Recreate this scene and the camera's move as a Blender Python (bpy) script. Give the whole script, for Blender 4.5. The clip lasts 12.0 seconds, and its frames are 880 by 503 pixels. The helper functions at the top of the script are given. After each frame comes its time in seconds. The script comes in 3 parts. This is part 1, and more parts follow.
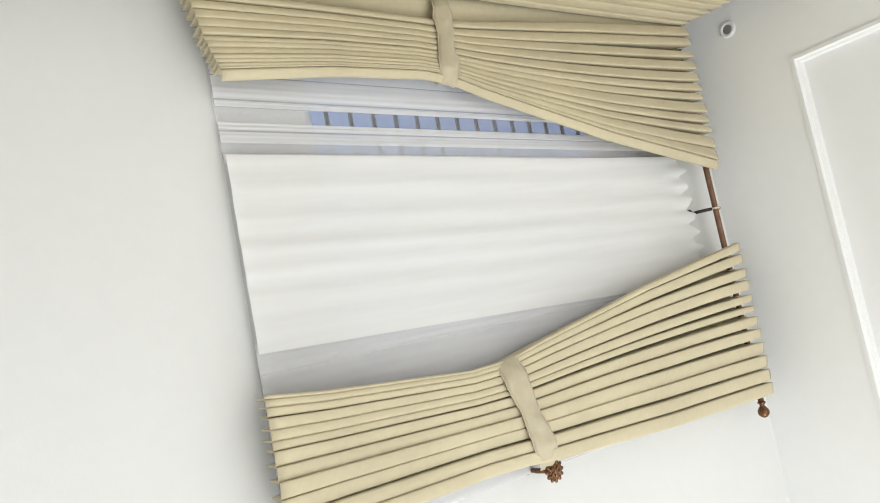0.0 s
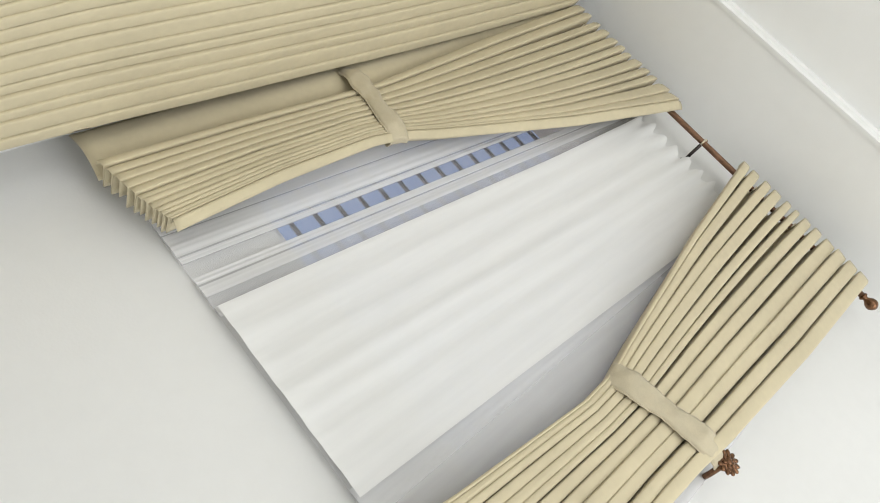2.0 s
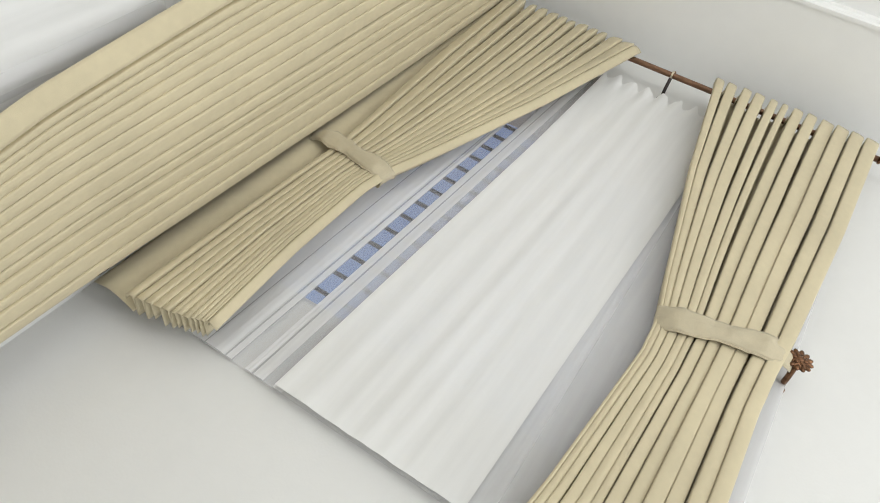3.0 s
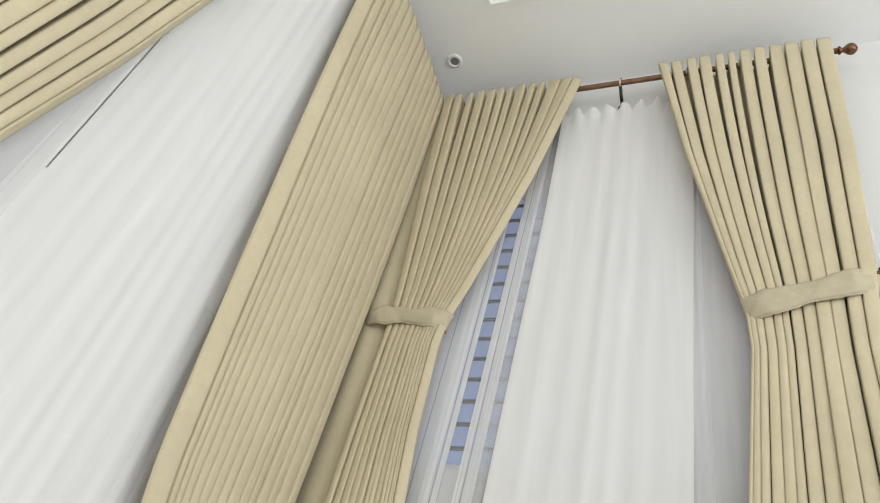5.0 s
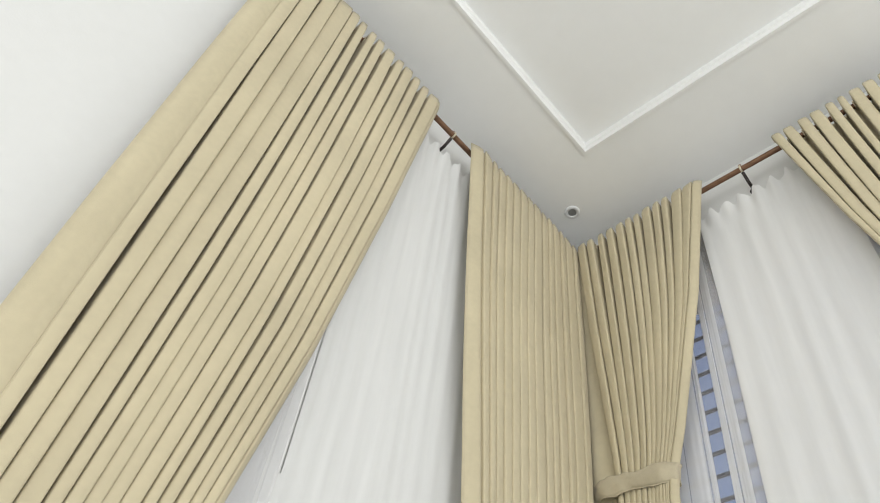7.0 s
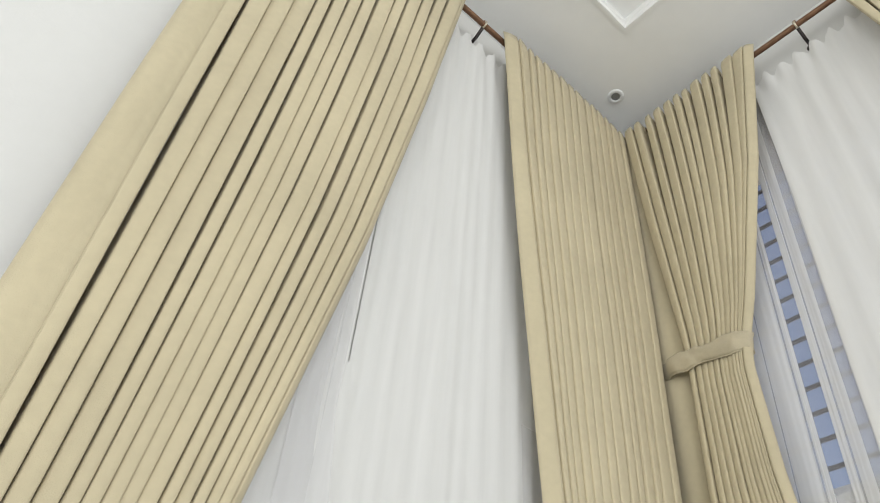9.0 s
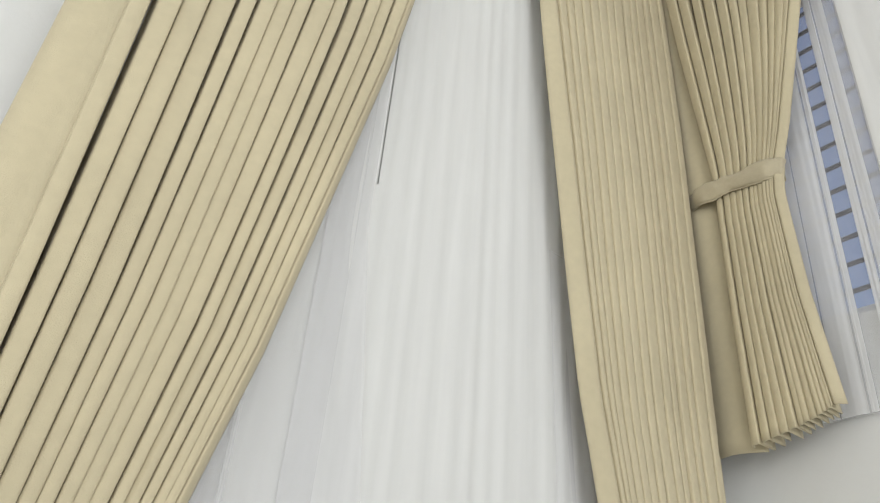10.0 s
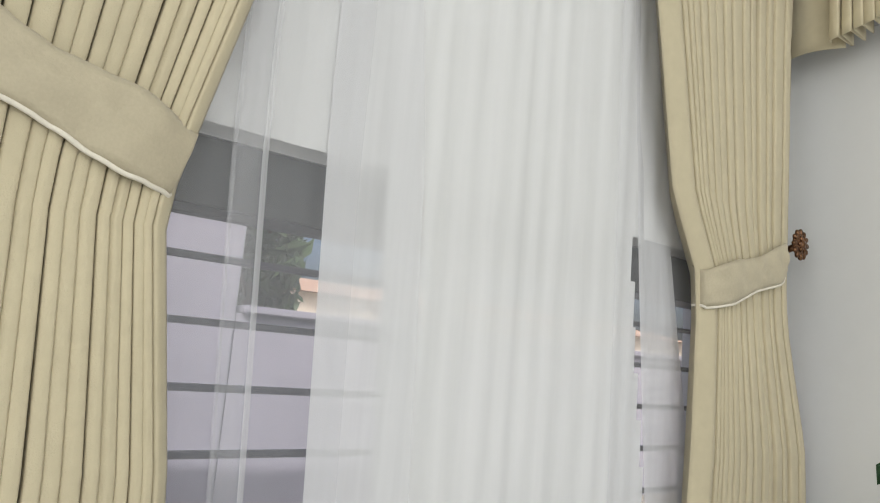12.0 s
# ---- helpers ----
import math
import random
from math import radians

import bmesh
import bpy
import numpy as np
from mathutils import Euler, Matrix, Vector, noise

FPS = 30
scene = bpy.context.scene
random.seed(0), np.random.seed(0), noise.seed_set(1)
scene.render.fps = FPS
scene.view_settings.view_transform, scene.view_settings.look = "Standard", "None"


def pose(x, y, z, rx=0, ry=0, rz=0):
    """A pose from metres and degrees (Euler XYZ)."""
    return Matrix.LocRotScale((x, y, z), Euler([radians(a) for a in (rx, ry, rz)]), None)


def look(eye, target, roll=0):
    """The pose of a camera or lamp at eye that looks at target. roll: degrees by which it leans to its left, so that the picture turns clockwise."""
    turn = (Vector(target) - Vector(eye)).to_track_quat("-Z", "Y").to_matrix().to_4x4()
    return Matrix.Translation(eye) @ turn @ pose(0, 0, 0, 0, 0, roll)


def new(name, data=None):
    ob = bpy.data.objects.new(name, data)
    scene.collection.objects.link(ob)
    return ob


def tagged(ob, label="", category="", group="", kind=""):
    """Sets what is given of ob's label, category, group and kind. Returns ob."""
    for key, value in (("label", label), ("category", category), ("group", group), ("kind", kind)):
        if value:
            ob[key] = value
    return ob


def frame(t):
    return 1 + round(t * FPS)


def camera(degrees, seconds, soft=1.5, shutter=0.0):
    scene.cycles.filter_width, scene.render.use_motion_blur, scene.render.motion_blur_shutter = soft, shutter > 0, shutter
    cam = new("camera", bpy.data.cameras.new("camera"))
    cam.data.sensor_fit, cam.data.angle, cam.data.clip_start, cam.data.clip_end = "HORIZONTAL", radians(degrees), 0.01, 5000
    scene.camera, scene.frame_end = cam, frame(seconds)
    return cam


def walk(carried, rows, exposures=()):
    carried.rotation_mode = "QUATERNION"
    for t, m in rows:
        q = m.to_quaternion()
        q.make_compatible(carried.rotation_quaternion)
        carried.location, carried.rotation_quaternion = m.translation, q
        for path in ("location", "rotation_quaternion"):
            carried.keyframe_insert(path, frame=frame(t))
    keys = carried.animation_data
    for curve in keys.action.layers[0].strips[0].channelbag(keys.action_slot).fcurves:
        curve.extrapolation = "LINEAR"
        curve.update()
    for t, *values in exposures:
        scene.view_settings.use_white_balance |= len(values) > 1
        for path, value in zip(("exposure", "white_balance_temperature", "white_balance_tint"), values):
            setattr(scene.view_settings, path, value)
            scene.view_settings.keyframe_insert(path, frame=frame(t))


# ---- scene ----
cam = camera(63.9, 12.0, soft=1.0)
PATH = [
    (0, pose(1.2587, -1.9943, 1.1864, 169.55, -54.89, -70.50)),
    (0.5, pose(1.2496, -1.9242, 1.1511, 163.70, -52.61, -60.07)),
    (1, pose(1.2772, -1.8063, 1.1178, 159.01, -49.72, -50.79)),
    (1.5, pose(1.3485, -1.6260, 1.1734, 156.69, -46.55, -42.57)),
    (2, pose(1.3384, -1.6133, 1.1610, 149.63, -42.14, -30.83)),
    (2.5, pose(1.3542, -1.6480, 1.1368, 143.73, -37.18, -19.59)),
    (3, pose(1.4311, -1.6637, 1.1353, 137.78, -32.49, -7.80)),
    (3.2, pose(1.4438, -1.6678, 1.1327, 136.28, -30.52, -4.77)),
    (4.8, pose(1.3579, -1.8960, 1.1782, 130.28, -14.00, 13.60)),
    (5, pose(1.3527, -1.9351, 1.1812, 132.36, -12.01, 18.19)),
    (5.5, pose(1.3255, -1.9875, 1.1931, 135.42, -11.22, 22.69)),
    (6, pose(1.3233, -2.0247, 1.2128, 138.16, -8.38, 29.83)),
    (6.5, pose(1.3396, -2.0495, 1.2204, 140.99, -6.86, 38.55)),
    (7, pose(1.3559, -2.0799, 1.2195, 140.77, -5.96, 42.11)),
    (7.2, pose(1.3581, -2.0897, 1.2178, 141.00, -6.10, 43.21)),
    (8.8, pose(1.2717, -1.9879, 1.1239, 136.66, -3.95, 50.11)),
    (9, pose(1.2417, -2.0005, 1.1836, 134.39, -4.51, 48.60)),
    (9.5, pose(1.1834, -1.9911, 1.1643, 129.37, -4.93, 48.34)),
    (10, pose(1.1555, -1.9748, 1.1307, 123.01, -4.36, 49.96)),
    (10.5, pose(1.1177, -1.9477, 1.0813, 117.65, -3.21, 50.59)),
    (11, pose(1.0642, -1.9330, 1.0009, 109.20, -5.86, 50.09)),
    (11.5, pose(1.0317, -1.9238, 0.9686, 105.68, -5.60, 51.46)),
    (12, pose(0.9991, -1.9075, 0.9192, 98.35, -5.01, 52.22)),
]
walk(cam, PATH, [(0, 0.70), (1.5, 0.65), (3, 0.54), (5, 0.47), (9, 0.39), (12, 0.29)])

# ---------------------------------------------------------------- light
world = bpy.data.worlds.new("world")
scene.world = world
world.use_nodes = True
wn = world.node_tree
sky = wn.nodes.new("ShaderNodeTexSky")
sky.sky_type, sky.sun_disc = "NISHITA", False
sky.sun_elevation, sky.sun_rotation = radians(48), radians(120)
wn.links.new(sky.outputs["Color"], wn.nodes["Background"].inputs["Color"])
wn.nodes["Background"].inputs["Strength"].default_value = 0.15
sky.air_density, sky.dust_density = 0.8, 8.0

sun = new("sun", bpy.data.lights.new("sun", "SUN"))
sun.data.energy, sun.data.angle, sun.data.color = 3.0, radians(0.5), (1.0, 0.95, 0.88)
sun.matrix_world = look((6, -5, 9), (0, 0, 0))


def fill_light(name, eye, target, w, h, watts, color):
    """An added fill lamp: an area light just inside a closed wall, out of view."""
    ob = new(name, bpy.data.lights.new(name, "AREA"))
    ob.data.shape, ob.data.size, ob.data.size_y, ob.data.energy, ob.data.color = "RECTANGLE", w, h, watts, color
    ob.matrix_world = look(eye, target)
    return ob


# Added fill lamps; the south and east walls have no opening.
fill_light("fill_south", (3.0, -6.15, 2.3), (3.0, 0, 2.3), 4.8, 3.4, 48, (0.975, 0.985, 0.97))
fill_light("fill_east", (6.15, -3.0, 2.3), (0, -3.0, 2.3), 4.8, 3.4, 100, (0.975, 0.985, 0.97))

# ---------------------------------------------------------------- materials


def material(name, color, rough=0.6, metal=0.0, var=0.06, scale=6.0, bump=0.0, bump_scale=200.0, spec=0.5, sheen=0.0):
    """A surface with colour variation at two scales and fine relief."""
    m = bpy.data.materials.new(name)
    m.use_nodes = True
    nt = m.node_tree
    b = nt.nodes["Principled BSDF"]
    b.inputs["Roughness"].default_value, b.inputs["Metallic"].default_value = rough, metal
    b.inputs["Specular IOR Level"].default_value = spec
    b.inputs["Sheen Weight"].default_value = sheen
    geo = nt.nodes.new("ShaderNodeTexCoord")
    big = nt.nodes.new("ShaderNodeTexNoise")
    big.inputs["Scale"].default_value, big.inputs["Detail"].default_value = scale, 4
    fine = nt.nodes.new("ShaderNodeTexNoise")
    fine.inputs["Scale"].default_value, fine.inputs["Detail"].default_value = scale * 14, 3
    for n in (big, fine):
        nt.links.new(geo.outputs["Object"], n.inputs["Vector"])
    mix = nt.nodes.new("ShaderNodeMath")
    mix.operation = "MULTIPLY_ADD"
    mix.inputs[1].default_value = 0.45
    nt.links.new(fine.outputs["Fac"], mix.inputs[0])
    nt.links.new(big.outputs["Fac"], mix.inputs[2])
    ramp = nt.nodes.new("ShaderNodeMapRange")
    ramp.inputs["From Min"].default_value, ramp.inputs["From Max"].default_value = 0.45, 1.0
    ramp.inputs["To Min"].default_value, ramp.inputs["To Max"].default_value = 1 - var, 1 + var
    nt.links.new(mix.outputs[0], ramp.inputs["Value"])
    col = nt.nodes.new("ShaderNodeVectorMath")
    col.operation = "SCALE"
    col.inputs[0].default_value = color
    nt.links.new(ramp.outputs["Result"], col.inputs["Scale"])
    nt.links.new(col.outputs["Vector"], b.inputs["Base Color"])
    if bump:
        tex = nt.nodes.new("ShaderNodeTexNoise")
        tex.inputs["Scale"].default_value, tex.inputs["Detail"].default_value = bump_scale, 5
        nt.links.new(geo.outputs["Object"], tex.inputs["Vector"])
        bn = nt.nodes.new("ShaderNodeBump")
        bn.inputs["Strength"].default_value, bn.inputs["Distance"].default_value = bump, 0.002
        nt.links.new(tex.outputs["Fac"], bn.inputs["Height"])
        nt.links.new(bn.outputs["Normal"], b.inputs["Normal"])
    return m


def sheer_material(name, color, cover, var=0.25):
    """Voile: threads that scatter and pass light, with holes between them."""
    m = bpy.data.materials.new(name)
    m.use_nodes = True
    nt = m.node_tree
    nt.nodes.remove(nt.nodes["Principled BSDF"])
    out = nt.nodes["Material Output"]
    diff, trl, clear = (nt.nodes.new(k) for k in ("ShaderNodeBsdfDiffuse", "ShaderNodeBsdfTranslucent", "ShaderNodeBsdfTransparent"))
    diff.inputs["Color"].default_value = trl.inputs["Color"].default_value = (*color, 1)
    a, b = nt.nodes.new("ShaderNodeMixShader"), nt.nodes.new("ShaderNodeMixShader")
    a.inputs[0].default_value = 0.15
    nt.links.new(diff.outputs[0], a.inputs[1])
    nt.links.new(trl.outputs[0], a.inputs[2])
    tc, mp, tex, rng = (nt.nodes.new(k) for k in ("ShaderNodeTexCoord", "ShaderNodeMapping", "ShaderNodeTexNoise", "ShaderNodeMapRange"))
    mp.inputs["Scale"].default_value = (1, 1, 0.06)
    tex.inputs["Scale"].default_value, tex.inputs["Detail"].default_value = 34, 3
    nt.links.new(tc.outputs["Object"], mp.inputs["Vector"])
    nt.links.new(mp.outputs["Vector"], tex.inputs["Vector"])
    nt.links.new(tex.outputs["Fac"], rng.inputs["Value"])
    rng.inputs["From Min"].default_value, rng.inputs["From Max"].default_value = 0.3, 0.7
    rng.inputs["To Min"].default_value, rng.inputs["To Max"].default_value = cover - var / 2, min(cover + var / 2, 1)
    nt.links.new(rng.outputs["Result"], b.inputs[0])
    nt.links.new(clear.outputs[0], b.inputs[1])
    nt.links.new(a.outputs[0], b.inputs[2])
    nt.links.new(b.outputs[0], out.inputs["Surface"])
    return m


def glass_material():
    m = bpy.data.materials.new("window_glass")
    m.use_nodes = True
    nt = m.node_tree
    nt.nodes.remove(nt.nodes["Principled BSDF"])
    clear, gloss, mix = (nt.nodes.new(k) for k in ("ShaderNodeBsdfTransparent", "ShaderNodeBsdfGlossy", "ShaderNodeMixShader"))
    gloss.inputs["Roughness"].default_value = 0.02
    clear.inputs["Color"].default_value = (0.95, 0.96, 0.98, 1)
    mix.inputs[0].default_value = 0.04
    nt.links.new(clear.outputs[0], mix.inputs[1])
    nt.links.new(gloss.outputs[0], mix.inputs[2])
    nt.links.new(mix.outputs[0], nt.nodes["Material Output"].inputs["Surface"])
    return m


WALL = material("wall_paint", (0.75, 0.75, 0.74), 0.6, var=0.025, scale=1.5, bump=0.15, bump_scale=120)
CEIL = material("ceiling_paint", (0.87, 0.875, 0.87), 0.75, var=0.02, scale=1.2, bump=0.1, bump_scale=90)
# The floor is out of view; its pale tone is raised to bounce light upward.
FLOOR = material("floor_tile", (0.69, 0.69, 0.685), 0.25, var=0.08, scale=3)
# Broad mottling is raised to paint in soft patches of light on the cloth.
CLOTH = material("curtain_cloth", (0.585, 0.515, 0.356), 0.85, var=0.08, scale=3.2, bump=0.35, bump_scale=420, spec=0.2, sheen=0.15)
BAND = material("tie_cloth", (0.52, 0.458, 0.328), 0.8, var=0.10, scale=18, bump=0.5, bump_scale=160, spec=0.25, sheen=0.15)
CORD = material("piping_cord", (0.78, 0.73, 0.62), 0.7, var=0.05, scale=40)
BRONZE = material("rod_bronze", (0.21, 0.115, 0.07), 0.4, metal=0.7, var=0.2, scale=30)
KNOB = material("knob_bronze", (0.17, 0.088, 0.048), 0.25, metal=0.9, var=0.5, scale=60, bump=0.4, bump_scale=180)
GOLD = material("eyelet_metal", (0.75, 0.68, 0.55), 0.3, metal=0.9, var=0.1, scale=40)
DARKMETAL = material("bracket_metal", (0.07, 0.06, 0.06), 0.35, metal=0.8, var=0.2, scale=40)
STEEL = material("track_steel", (0.6, 0.6, 0.6), 0.3, metal=0.8, var=0.05, scale=30)
FRAMEW = material("frame_white", (0.78, 0.79, 0.80), 0.4, var=0.03, scale=8)
FRAMED = material("frame_grey", (0.055, 0.06, 0.06), 0.5, var=0.12, scale=6)
GRILLE = material("grille_iron", (0.06, 0.06, 0.075), 0.5, metal=0.3, var=0.2, scale=30)
PLASTER = material("garden_wall_plaster", (0.36, 0.35, 0.41), 0.85, var=0.12, scale=2, bump=0.4, bump_scale=40)
OCHRE = material("house_plaster", (0.74, 0.67, 0.57), 0.8, var=0.1, scale=1)
ROOFT = material("roof_tile", (0.40, 0.27, 0.20), 0.8, var=0.2, scale=6)
GROUND = material("yard_ground", (0.22, 0.20, 0.17), 0.9, var=0.2, scale=2)
BARK = material("bark", (0.13, 0.09, 0.06), 0.9, var=0.25, scale=12, bump=0.6, bump_scale=40)
LEAF = material("tree_leaf", (0.06, 0.10, 0.045), 0.5, var=0.35, scale=5)
PLANT = material("plant_leaf", (0.025, 0.075, 0.03), 0.35, var=0.3, scale=9)
POT = material("pot_clay", (0.5, 0.5, 0.48), 0.6, var=0.08, scale=9)
LAMPIN = material("lamp_reflector", (0.30, 0.31, 0.32), 0.3, metal=0.4, var=0.1, scale=30)
VOILE = sheer_material("sheer_voile", (0.86, 0.86, 0.89), 0.20, 0.05)
VOILE3 = sheer_material("sheer_voile_dense", (0.86, 0.86, 0.89), 0.24, 0.06)
VOILE4 = sheer_material("sheer_voile_doubled", (0.87, 0.87, 0.885), 0.42, 0.06)
VOILE2 = sheer_material("sheer_voile_folded", (0.87, 0.87, 0.88), 0.78, 0.08)
LINING = sheer_material("sheer_lining", (0.88, 0.88, 0.875), 0.96, 0.06)
GLASS = glass_material()

# ---------------------------------------------------------------- mesh helpers


def part(name, bm, mat, parent=None, label="", smooth=False, bevel=0.0):
    me = bpy.data.meshes.new(name)
    if bevel:
        bmesh.ops.bevel(bm, geom=list(bm.edges), offset=bevel, segments=2, affect="EDGES", clamp_overlap=True)
    bm.to_mesh(me)
    bm.free()
    me.materials.append(mat)
    if smooth:
        me.shade_smooth()
    ob = new(name, me)
    ob.parent = parent
    if label:
        ob["label"] = label
    return ob


def box(bm, x0, x1, y0, y1, z0, z1):
    v = [bm.verts.new((x, y, z)) for x in (x0, x1) for y in (y0, y1) for z in (z0, z1)]
    for f in ((0, 1, 3, 2), (4, 6, 7, 5), (0, 4, 5, 1), (2, 3, 7, 6), (0, 2, 6, 4), (1, 5, 7, 3)):
        bm.faces.new([v[i] for i in f])
    return bm


def boxes(*dims):
    bm = bmesh.new()
    for d in dims:
        box(bm, *d)
    return bm


def lathe(profile, segs=24, axis=Matrix()):
    """A turned solid: (radius, height) pairs about the z axis, then placed."""
    bm = bmesh.new()
    rings = []
    for r, h in profile:
        rings.append([bm.verts.new(axis @ Vector((r * math.cos(2 * math.pi * k / segs), r * math.sin(2 * math.pi * k / segs), h))) for k in range(segs)])
    for a, b in zip(rings, rings[1:]):
        for k in range(segs):
            bm.faces.new((a[k], a[(k + 1) % segs], b[(k + 1) % segs], b[k]))
    bm.faces.new(rings[0][::-1])
    bm.faces.new(rings[-1])
    return bm


def tube(points, r, segs=10, closed=False):
    bm = bmesh.new()
    pts = [Vector(p) for p in points]
    rings = []
    for i, p in enumerate(pts):
        a, b = pts[max(i - 1, 0)], pts[min(i + 1, len(pts) - 1)]
        if closed:
            a, b = pts[i - 1], pts[(i + 1) % len(pts)]
        t = (b - a).normalized()
        u = t.cross(Vector((0.31, 0.2, 0.93))).normalized()
        w = t.cross(u)
        rings.append([bm.verts.new(p + r * (math.cos(2 * math.pi * k / segs) * u + math.sin(2 * math.pi * k / segs) * w)) for k in range(segs)])
    pairs = list(zip(rings, rings[1:])) + ([(rings[-1], rings[0])] if closed else [])
    for a, b in pairs:
        for k in range(segs):
            bm.faces.new((a[k], a[(k + 1) % segs], b[(k + 1) % segs], b[k]))
    if not closed:
        bm.faces.new(rings[0][::-1])
        bm.faces.new(rings[-1])
    return bm


def sheet(grid):
    """A mesh from rows of points."""
    bm = bmesh.new()
    rows = [[bm.verts.new(p) for p in row] for row in grid]
    for a, b in zip(rows, rows[1:]):
        for i in range(len(a) - 1):
            bm.faces.new((a[i], a[i + 1], b[i + 1], b[i]))
    return bm


def thick(ob, t):
    m = ob.modifiers.new("thickness", "SOLIDIFY")
    m.thickness, m.offset = t, 0
    return ob


def on_north(s, d, z):
    """s along the wall from the corner, d out of the wall."""
    return Vector((s, -d, z))


def on_west(s, d, z):
    return Vector((d, -s, z))


def empty(name, at=(0, 0, 0)):
    ob = new(name)
    ob.location = at
    ob.empty_display_size = 0.1
    bpy.context.view_layer.update()
    return ob


def sub(child, above):
    """A part of a part: built in place, so it only takes the parent."""
    child.parent = above
    return child


def hold(child, parent):
    child.parent = parent
    child.matrix_parent_inverse = Matrix.Translation(-Vector(parent.location))
    return child


# ---------------------------------------------------------------- the room
H, TOP, T = 4.21, 4.255, 0.2
# South and east walls are out of view, set back to even the light.
X1, Y1 = 6.2, -6.2
RX0, RX1, RZ0, RZ1 = 0.30, 1.50, 2.150, 3.62      # north window
LY0, LY1, LZ0, LZ1 = -2.02, -0.10, 0.10, 1.204    # west window

tagged(part("floor", boxes((-T, X1 + T, Y1 - T, T, -0.1, 0)), FLOOR), "polished beige tiled floor of the room", "floor", kind="structure")
tagged(part("wall_north", boxes((-T, RX0, 0, T, 0, H + 0.15), (RX1, X1 + T, 0, T, 0, H + 0.15), (RX0, RX1, 0, T, 0, RZ0), (RX0, RX1, 0, T, RZ1, H + 0.15)), WALL),
       "white painted wall with a high window", "wall", kind="structure")
tagged(part("wall_west", boxes((-T, 0, Y1, LY0, 0, H + 0.15), (-T, 0, LY1, 0, 0, H + 0.15), (-T, 0, LY0, LY1, 0, LZ0), (-T, 0, LY0, LY1, LZ1, H + 0.15)), WALL),
       "white painted wall with a low wide window", "wall", kind="structure")
tagged(part("wall_south", boxes((-T, X1 + T, Y1 - T, Y1, 0, H + 0.15)), WALL), "plain white painted wall", "wall", kind="structure")
tagged(part("wall_east", boxes((X1, X1 + T, Y1, 0, 0, H + 0.15)), WALL), "plain white painted wall", "wall", kind="structure")


def ceiling():
    """A flat border round a shallow raised tray with a small stepped moulding."""
    bm = bmesh.new()
    a0, b0, a1, b1 = 0.441, -0.488, X1 - 0.44, Y1 + 0.475

    def ring(i, z):
        return [bm.verts.new(p + (z,)) for p in ((a0 + i, b0 - i), (a1 - i, b0 - i), (a1 - i, b1 + i), (a0 + i, b1 + i))]

    outer = [bm.verts.new(p) for p in ((0, 0, H), (X1, 0, H), (X1, Y1, H), (0, Y1, H))]
    rings = [outer, ring(0, H), ring(0.001, H - 0.006), ring(0.016, H - 0.006), ring(0.020, H + 0.012), ring(0.028, H + 0.018), ring(0.030, TOP)]
    for a, b in zip(rings, rings[1:]):
        for k in range(4):
            bm.faces.new((a[k], a[(k + 1) % 4], b[(k + 1) % 4], b[k]))
    bm.faces.new(rings[-1])
    box(bm, 0, X1, Y1, 0, TOP + 0.02, TOP + 0.08)
    bmesh.ops.recalc_face_normals(bm, faces=bm.faces)
    return part("ceiling", bm, CEIL)


tagged(ceiling(), "white ceiling with a raised tray edged by moulding", "ceiling", kind="structure")


def downlight(x, y):
    e = empty("downlight", (x, y, H))
    hold(part("trim_ring", lathe([(0.022, 0.012), (0.022, -0.004), (0.026, -0.007), (0.036, -0.006), (0.040, 0.0), (0.040, 0.004)][::-1], 32, Matrix.Translation((x, y, H - 0.002))), FRAMEW, smooth=True), e)
    hold(part("reflector", lathe([(0.021, -0.004), (0.021, -0.0035), (0.012, -0.003)], 24, Matrix.Translation((x, y, H - 0.001))), LAMPIN, label="dark unlit reflector"), e)
    return tagged(e, "small round white recessed downlight, switched off", "downlight")


downlight(0.199, -0.247)

# ---------------------------------------------------------------- windows and grilles


